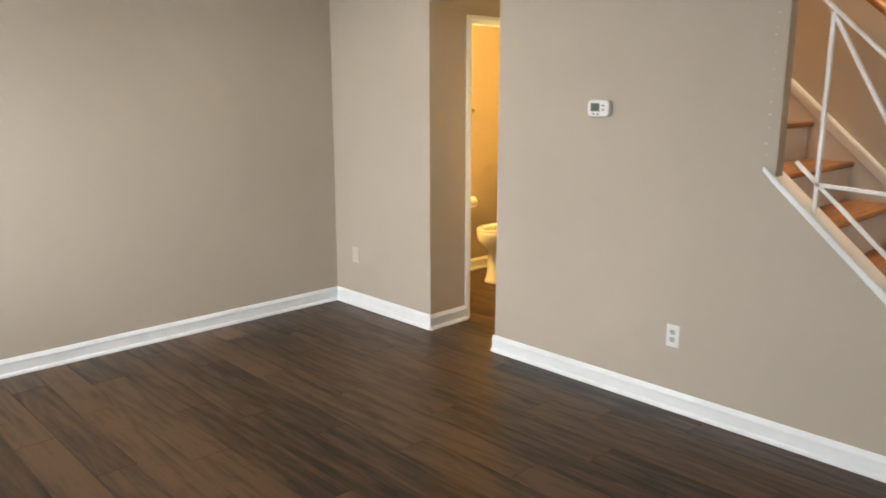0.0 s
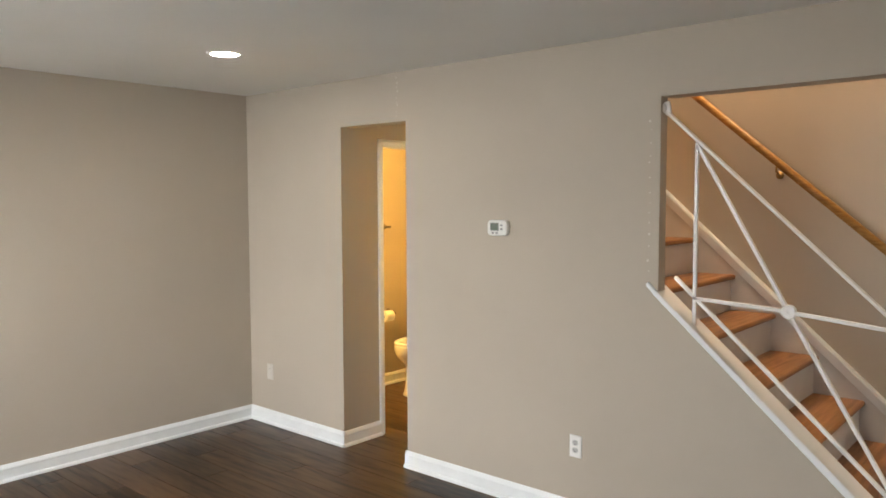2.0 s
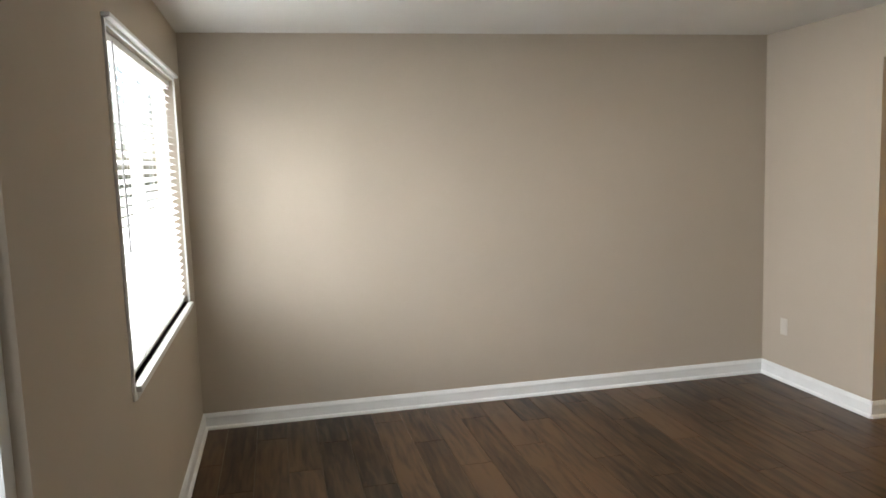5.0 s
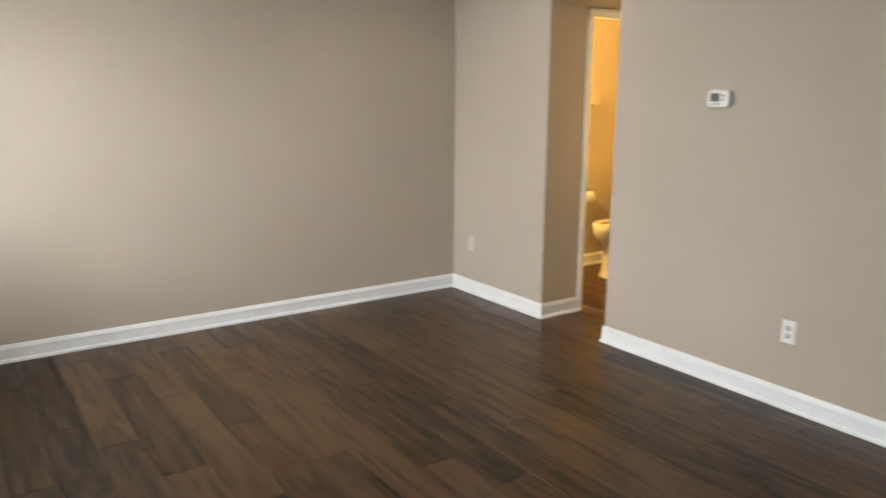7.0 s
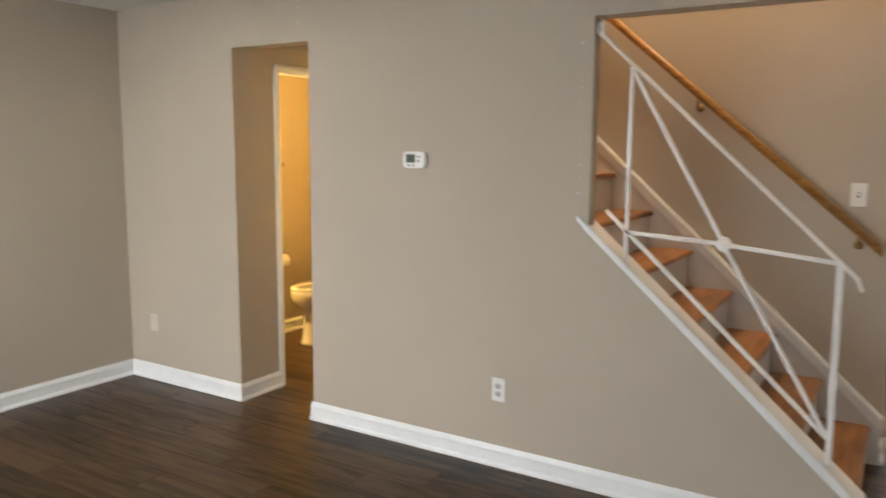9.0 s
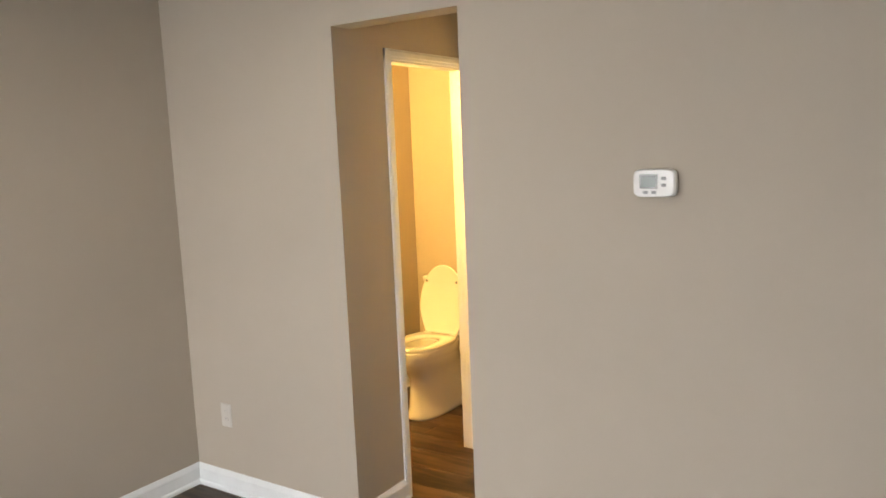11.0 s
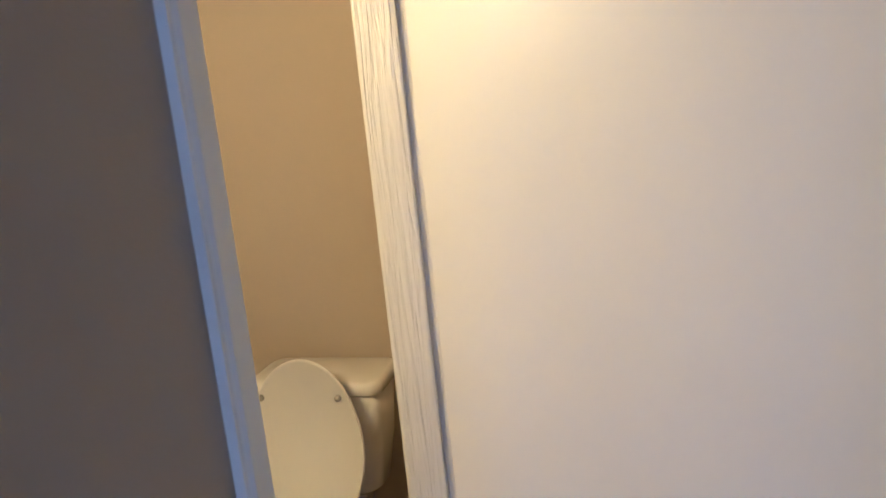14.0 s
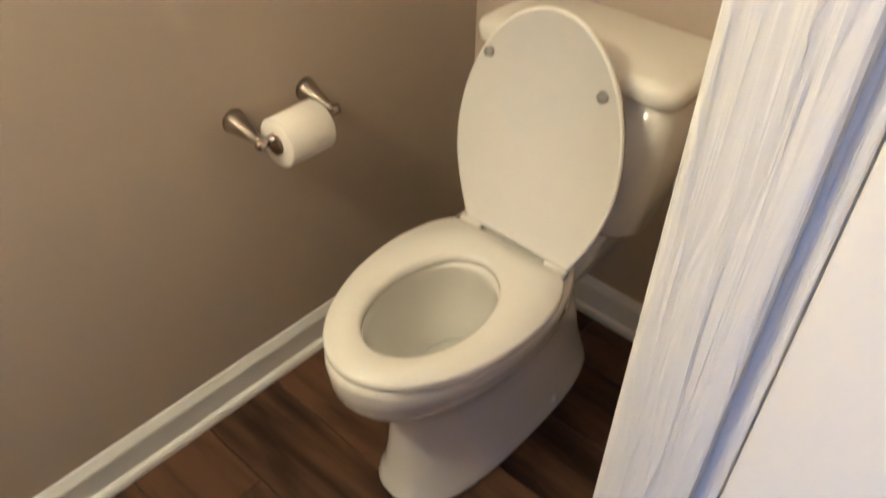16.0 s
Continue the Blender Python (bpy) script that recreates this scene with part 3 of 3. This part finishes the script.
# ---- windows and blinds ----
def window(name, x0, x1, z0, z1, yin, yout, label, cased):
    """yin: room face of the wall, yout: its outer face."""
    s = 1 if yin > yout else -1
    y_mid = yout + s * 0.045
    def bx(bm, a0, a1, ya, yb, c0, c1, bev=0.0):
        return box(bm, a0, a1, min(ya, yb), max(ya, yb), c0, c1, bev=bev)
    b = bmesh.new()
    f = 0.045
    for a0, a1, c0, c1 in ((x0, x0 + f, z0, z1), (x1 - f, x1, z0, z1), (x0 + f, x1 - f, z0, z0 + f), (x0 + f, x1 - f, z1 - f, z1)):
        bx(b, a0, a1, y_mid - s * 0.03, y_mid + s * 0.03, c0, c1)
    win = tagged(new(name, finish(name, b, PLASTIC)), label, "window", kind="structure")
    xm = (x0 + x1) / 2
    part("mullion", bx(bmesh.new(), xm - 0.025, xm + 0.025, y_mid - s * 0.025, y_mid + s * 0.025, z0 + f, z1 - f), PLASTIC, win)
    for a0, a1 in ((x0 + f, xm - 0.025), (xm + 0.025, x1 - f)):
        p = part("pane", bx(bmesh.new(), a0, a1, y_mid - 0.002, y_mid + 0.002, z0 + f, z1 - f), GLASS, win)
        p.visible_shadow = False
    if cased:
        for a0, a1 in ((x0 - 0.018, x0), (x1, x1 + 0.018)):
            part("window_casing", bx(bmesh.new(), a0, a1, yin, yin + s * 0.010, z0 - 0.05, z1 + 0.016, bev=0.002), TRIM, win)
        part("window_casing", bx(bmesh.new(), x0, x1, yin, yin + s * 0.010, z1, z1 + 0.016, bev=0.002), TRIM, win)
        part("head_cap", bx(bmesh.new(), x0 - 0.028, x1 + 0.028, yin, yin + s * 0.030, z1 + 0.016, z1 + 0.032, bev=0.003), TRIM, win)
        part("window_sill", bx(bmesh.new(), x0, x1, yin - s * 0.06, yin + s * 0.030, z0 - 0.022, z0, bev=0.003), TRIM, win)
        part("apron", bx(bmesh.new(), x0, x1, yin, yin + s * 0.013, z0 - 0.05, z0 - 0.022), TRIM, win)
    return win


def blind(x0, x1, z0, z1, y, s, label, tilt, slat, pitch=0.0215, depth=0.025, valance=False):
    """A slatted blind; s: the way to the room along y."""
    o = thing("window_blind", label, "blind", "window blinds", ((x0 + x1) / 2, y, z1))
    w = x1 - x0
    part("headrail", one(-w / 2, w / 2, -0.013, 0.013, -0.028, 0, bev=0.002), PLASTIC, o)
    part("bottom_rail", one(-w / 2, w / 2, -0.011, 0.011, z0 - z1, z0 - z1 + 0.014, bev=0.003), PLASTIC, o)
    if valance:
        ya, yb = sorted((s * 0.018, s * 0.030))
        part("valance", one(-w / 2 - 0.03, w / 2 + 0.03, ya, yb, -0.075, 0.004, bev=0.003), PLASTIC, o)
    b = bmesh.new()
    n = 4
    vs = []
    for k in range(n + 1):
        u = (k / n - 0.5) * depth
        h = 0.0022 * (1 - (2 * k / n - 1) ** 2)
        vs.append([b.verts.new((sx * (w / 2 - 0.006), u * math.cos(tilt) - h * math.sin(tilt), u * math.sin(tilt) + h * math.cos(tilt))) for sx in (-1, 1)])
    for p, q in zip(vs, vs[1:]):
        b.faces.new((p[0], p[1], q[1], q[0]))
    me = finish("slat", b, slat)
    z = -0.045
    while z > z0 - z1 + 0.02:
        sl = new("slat", me)
        sl.parent = o
        sl.location = (0, 0, z)
        z -= pitch
    for fx in (-0.36, 0.0, 0.36):
        for dy in (-depth * 0.42, depth * 0.42):
            part("ladder_cord", one(fx * w - 0.0007, fx * w + 0.0007, dy - 0.0007, dy + 0.0007, z0 - z1 + 0.01, -0.02), PLASTIC, o)
    return o


window("window_1", WX0, WX1, WZ0, WZ1, -3.97, -4.09, "wide white-framed window with moulded casing", True)
bl = blind(WX0 + 0.012, WX1 - 0.050, WZ0 + 0.002, WZ1 - 0.004, -4.000, 1, "white slatted blind, lowered with its slats slightly tilted", radians(-20), SLAT, pitch=0.037, depth=0.046)
bm = bar(bmesh.new(), (0.72, 0.024, -0.03), (0.715, 0.030, -0.78), 0.008, sides=8)
part("tilt_wand", bm, GREYPL, bl, "thin clear tilt wand")
part("end_cap", one(0.835, 0.850, -0.013, 0.016, WZ0 - WZ1 + 0.004, WZ0 - WZ1 + 0.026, bev=0.003), GREYPL, bl, "grey plastic rail end cap")
part("head_bracket", one(0.815, 0.850, -0.016, 0.020, -0.034, 0.002, bev=0.002), GREYPL, bl, "grey metal mounting bracket")
window("window_2", FX0, FX1, FZ0, FZ1, FY, FY + 0.12, "small white-framed window of the far room", False)
b2 = blind(4.555, 5.565, 1.005, 2.245, FY - 0.022, -1, "white slatted blind, lowered and nearly closed", radians(45), SLAT2, valance=True)
bm = bar(bmesh.new(), (-0.40, -0.030, -0.07), (-0.40, -0.032, -0.75), 0.007, sides=8)
part("tilt_wand", bm, GREYPL, b2)

# ---- toilet ----
TX = 0.487
toilet = thing("toilet", "white porcelain toilet with its lid and tank, lid raised", "toilet", at=(TX, 1.473, 0))
TO = Vector((TX, 1.48, 0))


def egg(yc, a, front, back, z, n=40, sq=1.0):
    pts = []
    for k in range(n):
        t = 2 * math.pi * k / n
        c, s = math.cos(t), math.sin(t)
        pts.append(Vector((TX + a * math.copysign(abs(c) ** sq, c), yc + (back if s > 0 else front) * math.copysign(abs(s) ** sq, s), z)) - TO)
    return pts


SEATZ = 0.468
bm = loft(bmesh.new(), [
    egg(1.50, 0.113, 0.297, 0.312, 0.000, sq=0.75), egg(1.50, 0.115, 0.299, 0.314, 0.012, sq=0.75), egg(1.50, 0.110, 0.292, 0.309, 0.030, sq=0.77), egg(1.50, 0.103, 0.284, 0.300, 0.060, sq=0.80),
    egg(1.49, 0.099, 0.268, 0.290, 0.120, sq=0.84), egg(1.48, 0.097, 0.252, 0.280, 0.190, sq=0.88), egg(1.47, 0.100, 0.242, 0.275, 0.240, sq=0.92), egg(1.45, 0.110, 0.248, 0.270, 0.280, sq=0.96), egg(1.43, 0.128, 0.268, 0.266, 0.315),
    egg(1.41, 0.146, 0.284, 0.262, 0.352), egg(1.40, 0.155, 0.288, 0.258, 0.380), egg(1.40, 0.157, 0.289, 0.256, 0.392), egg(1.40, 0.162, 0.293, 0.255, 0.400), egg(1.40, 0.164, 0.295, 0.255, 0.432), egg(1.40, 0.162, 0.293, 0.253, 0.443), egg(1.40, 0.156, 0.287, 0.247, 0.448),
    egg(1.32, 0.100, 0.142, 0.132, 0.448), egg(1.32, 0.096, 0.138, 0.128, 0.440), egg(1.33, 0.102, 0.142, 0.130, 0.405), egg(1.34, 0.092, 0.122, 0.120, 0.320), egg(1.37, 0.066, 0.082, 0.085, 0.255), egg(1.39, 0.043, 0.052, 0.055, 0.225)])
part("bowl", bm, PORC, toilet, "", True)
part("water", loft(bmesh.new(), [egg(1.37, 0.063, 0.078, 0.080, 0.253), egg(1.37, 0.063, 0.078, 0.080, 0.256)]), WATER, toilet)
bm = bmesh.new()
loft(bm, [[Vector((TX + sx * hw, y, z)) - TO for sx, y in ((-1, 1.58), (1, 1.58), (1, 1.83), (-1, 1.83))] for hw, z in ((0.070, 0.30), (0.085, 0.38), (0.092, 0.444))])
bmesh.ops.bevel(bm, geom=list(bm.edges), offset=0.02, segments=3, affect="EDGES")
part("tank_shelf", bm, PORC, toilet, "", True)


def outline(length, wide, hinge, peak, swell=1.0, n=44):
    """Plan of seat or lid: (half width, distance from the hinge)."""
    pts = []
    for k in range(n + 1):
        s = length * math.sin(math.pi / 2 * k / n)
        wv = wide * math.sqrt(max(0.0, 1 - ((s - peak) / (length - peak)) ** 2)) if s > peak else hinge + (wide - hinge) * math.sin(math.pi / 2 * s / peak) ** swell
        pts.append((wv, s))
    return pts[:-1] + [(0.0, length)] + [(-w, s) for w, s in pts[-2::-1]]


HY = 1.526
ol = outline(0.416, 0.169, 0.118, 0.140, 0.55)
lid_plan = outline(0.430, 0.166, 0.116, 0.180)
nn = len(ol)


def ring(scale, z, dy=0.0):
    cy = 0.21
    return [Vector((TX + w * scale, HY - (cy + (s - cy) * scale) + dy, z)) - TO for w, s in ol]


def hole(z, a=0.094, f=0.142, b_=0.140, yc=1.318):
    """Inner edge, with as many points as the outline."""
    pts = []
    for k in range(nn):
        t = math.radians(88) - math.radians(356) * k / (nn - 1)
        c, s = math.cos(t), math.sin(t)
        pts.append(Vector((TX + a * c, yc + (b_ if s > 0 else f) * s, z)) - TO)
    return pts


bm = bmesh.new()
loft(bm, [ring(0.985, SEATZ - 0.022), ring(1.0, SEATZ - 0.016), ring(1.0, SEATZ - 0.006), ring(0.982, SEATZ), hole(SEATZ, 0.101, 0.147, 0.147), hole(SEATZ - 0.006), hole(SEATZ - 0.022, 0.093, 0.142, 0.142), ring(0.985, SEATZ - 0.022)], cap0=False, cap1=False)
part("seat", bm, SEATP, toilet, "white plastic seat", True)
bm = bmesh.new()
LEAN = Matrix.Translation(Vector((TX, HY + 0.012, SEATZ + 0.004)) - TO) @ Matrix.Rotation(radians(-97.7), 4, "X")


def lid_ring(scale, h):
    cy = 0.21
    return [LEAN @ Vector((w * scale + 0.008, -(cy + (s - cy) * scale), h)) for w, s in lid_plan]


loft(bm, [lid_ring(0.93, 0.009), lid_ring(1.0, 0.006), lid_ring(1.012, 0.000), lid_ring(1.012, -0.006), lid_ring(0.985, -0.0075), lid_ring(0.972, -0.003)])
lid = part("lid", bm, SEATP, toilet, "raised white plastic lid", True)
for sx in (-1, 1):
    bm = bmesh.new()
    turned(bm, [(0, -0.003), (0.009, -0.003), (0.0085, -0.011), (0, -0.012)], LEAN @ Matrix.Translation((sx * 0.113, -0.327, 0)) , 14)
    part("bumper", bm, GREYPL, lid, "grey rubber bumper", True)
    part("hinge", turned(bmesh.new(), [(0, -0.022), (0.011, -0.022), (0.011, 0.022), (0, 0.022)], Matrix.Translation(Vector((TX + sx * 0.10, HY + 0.010, SEATZ - 0.006)) - TO) @ Matrix.Rotation(radians(90), 4, "Y"), 14), SEATP, toilet, "", True)
    part("bolt_cap", turned(bmesh.new(), [(0, 0), (0.016, 0), (0.013, 0.012), (0.006, 0.017), (0, 0.018)], Matrix.Translation(Vector((TX + sx * 0.098, 1.60, 0.030)) - TO), 14), SEATP, toilet, "", True)


def rounded(x0, x1, y0, y1, z, r, n=6):
    pts = []
    for cx, cy, a0 in ((x1 - r, y1 - r, 0), (x0 + r, y1 - r, 90), (x0 + r, y0 + r, 180), (x1 - r, y0 + r, 270)):
        for k in range(n + 1):
            t = radians(a0 + 90 * k / n)
            pts.append(Vector((cx + r * math.cos(t), cy + r * math.sin(t), z)) - TO)
    return pts


TC = 0.491
bm = loft(bmesh.new(), [rounded(TC - 0.13, TC + 0.13, 1.69, 1.83, 0.444, 0.05), rounded(TC - 0.152, TC + 0.152, 1.674, 1.835, 0.468, 0.05), rounded(TC - 0.178, TC + 0.178, 1.652, 1.84, 0.62, 0.045), rounded(TC - 0.191, TC + 0.191, 1.642, 1.842, 0.776, 0.04)])
part("tank", bm, PORC, toilet, "", True)
bm = loft(bmesh.new(), [rounded(TC - 0.197, TC + 0.197, 1.637, 1.845, 0.774, 0.035), rounded(TC - 0.205, TC + 0.205, 1.630, 1.848, 0.780, 0.036), rounded(TC - 0.206, TC + 0.206, 1.629, 1.849, 0.802, 0.036), rounded(TC - 0.202, TC + 0.202, 1.633, 1.847, 0.810, 0.036), rounded(TC - 0.190, TC + 0.190, 1.645, 1.838, 0.815, 0.036)])
part("tank_lid", bm, PORC, toilet, "", True)

# ---- paper holder, towel bar, bathroom light ----
BW = 0.052
holder = thing("paper_holder", "brushed nickel toilet paper holder on the wall", "paper holder", at=(BW, 1.337, 0.660))
for sy in (-1, 1):
    y0 = sy * 0.082
    bm = bmesh.new()
    rings = []
    for f in range(9):
        u = f / 8
        r = 0.0165 * (1 - u) ** 1.3 + 0.0072
        cx, cz, cy = 0.080 * u, 0.004 - 0.014 * u, y0
        rings.append([Vector((cx, cy + r * math.cos(a), cz + r * math.sin(a))) for a in [2 * math.pi * k / 18 for k in range(18)]])
    loft(bm, rings)
    part("post", bm, NICKEL, holder, "", True)
    part("post_tip", turned(bmesh.new(), [(0, -0.012), (0.009, -0.011), (0.0095, 0.009), (0.006, 0.013), (0, 0.014)], Matrix.Translation((0.080, y0, -0.010)) @ Matrix.Rotation(radians(90), 4, "X"), 14), NICKEL, holder, "", True)
part("spindle", bar(bmesh.new(), (0.080, -0.080, -0.010), (0.080, 0.080, -0.010), 0.013, sides=14), NICKEL, holder, "", True)
roll = tagged(new("paper_roll", finish("paper_roll", loft(bmesh.new(), [[(r * math.cos(t), yy, r * math.sin(t)) for t in [2 * math.pi * k / 36 for k in range(36)]] for r, yy in ((0.020, -0.050), (0.0450, -0.050), (0.0475, -0.047), (0.0475, 0.047), (0.0450, 0.050), (0.020, 0.050), (0.020, -0.050))], False, False), PAPER, True)), "white toilet paper roll on its holder", "toilet paper")
roll.location = (BW + 0.080, 1.334, 0.650 - 0.0125)
part("core", loft(bmesh.new(), [[(r * math.cos(t), yy, r * math.sin(t)) for t in [2 * math.pi * k / 28 for k in range(28)]] for r, yy in ((0.0195, -0.056), (0.0195, 0.056), (0.0185, 0.056), (0.0185, -0.056), (0.0195, -0.056))], False, False), CARD, roll, "brown cardboard core", True)

tb = thing("towel_bar", "brushed nickel towel bar on the bathroom wall", "towel bar", at=(BW, 1.09, 1.424))
part("bar", bar(bmesh.new(), (0.068, -0.30, 0), (0.068, 0.30, 0), 0.016, sides=14), NICKEL, tb, "", True)
for sy in (-1, 1):
    part("post", turned(bmesh.new(), [(0, 0), (0.026, 0), (0.025, 0.006), (0.014, 0.022), (0.009, 0.045), (0.0105, 0.066), (0.0105, 0.076), (0, 0.079)], Matrix.Translation((0, sy * 0.285, 0)) @ Matrix.Rotation(radians(90), 4, "Y"), 18), NICKEL, tb, "", True)

van = thing("vanity_light", "bathroom wall light with glowing round bulbs", "wall light", at=(0.31, 0.12, 1.87))
part("back_plate", one(-0.22, 0.22, 0, 0.022, -0.055, 0.055, bev=0.006), NICKEL, van)
for gx in (-0.14, 0, 0.14):
    part("socket", turned(bmesh.new(), [(0, 0.02), (0.024, 0.02), (0.020, 0.045), (0, 0.046)], Matrix.Translation((gx, 0, 0)) @ Matrix.Rotation(radians(-90), 4, "X"), 16), NICKEL, van)
    part("bulb", turned(bmesh.new(), [(0.001, 0.045), (0.018, 0.047), (0.036, 0.062), (0.043, 0.083), (0.036, 0.106), (0.018, 0.121), (0.001, 0.124)], Matrix.Translation((gx, 0, 0)) @ Matrix.Rotation(radians(-90), 4, "X"), 20), SHADE, van, "glowing globe bulb", True)

# ---- filler marks on the north wall ----
random.seed(4)
bm = bmesh.new()
for x0, za, zb, n in ((1.575, 2.17, 2.42, 9), (3.235, 1.30, 2.08, 14)):
    for k in range(n):
        z = za + (zb - za) * (k + random.random() * 0.6) / n
        x = x0 + random.uniform(-0.006, 0.006)
        turned(bm, [(0, 0), (random.uniform(0.003, 0.007), 0), (0.002, 0.0008), (0, 0.0009)], Matrix.Translation((x, -0.0002, z)) @ Matrix.Rotation(radians(90), 4, "X"), 8)
tagged(new("filler_marks", finish("filler_marks", bm, SPACKLE)), "small pale filler dots on the painted wall", "wall marks", kind="stuff")

# ---- unseen glazed doors, added in the south wall to let in daylight ----
b = bmesh.new()
for a0, a1, c0, c1 in ((3.15, 3.21, 0, 2.06), (4.49, 4.55, 0, 2.06), (3.21, 4.49, 2.0, 2.06), (3.21, 4.49, 0, 0.05), (3.82, 3.88, 0.05, 2.0)):
    box(b, a0, a1, -4.07, -4.00, c0, c1)
added_doors = tagged(new("added_glazed_doors", finish("added_glazed_doors", b, TRIM)), "unseen white framed glazed doors, added to let daylight in", "door", kind="structure")
for a0, a1 in ((3.21, 3.82), (3.88, 4.49)):
    p = part("pane", one(a0, a1, -4.037, -4.033, 0.05, 2.0), GLASS, added_doors)
    p.visible_shadow = False

# ---- floor planks ----
PW, PL, GAP = 0.180, 1.22, 0.0012


def plank_mesh(length, width=PW):
    b = bmesh.new()
    c, z0, z1 = 0.0014, -0.006, 0.0
    a0, a1, y0, y1 = GAP / 2, length - GAP / 2, GAP / 2, width - GAP / 2
    loft(b, [[(a0, y0, z0), (a1, y0, z0), (a1, y1, z0), (a0, y1, z0)], [(a0, y0, z1 - c), (a1, y0, z1 - c), (a1, y1, z1 - c), (a0, y1, z1 - c)],
             [(a0 + c, y0 + c, z1), (a1 - c, y0 + c, z1), (a1 - c, y1 - c, z1), (a0 + c, y1 - c, z1)]], cap0=False)
    return finish("plank", b, FLOOR)


plank_cache = {}


def lay_row(x0, x1, y, start, width=PW):
    x = x0
    length = start
    while x < x1 - 0.02:
        ln = round(min(length, x1 - x), 3)
        key = (ln, round(width, 3))
        if key not in plank_cache:
            plank_cache[key] = plank_mesh(*key)
        o = new("plank", plank_cache[key])
        o.location = (x, y, 0)
        o.parent = floor
        x += ln
        length = PL


STARTS = (0.62, 1.02, 0.31, 0.84, 0.46, 1.14, 0.22)
k = 0
y = -4.0
while y < 5.29:
    w = min(PW, 5.30 - y)
    s = STARTS[k % 7]
    if y < -0.01:
        lay_row(0, 5.93, y, s, w)
    elif y < 1.88:
        lay_row(0.045, 2.28, y, s, w)
        lay_row(3.9, 5.93, y, s, w)
    else:
        lay_row(3.5, 5.93, y, s, w)
    y += w
    k += 1
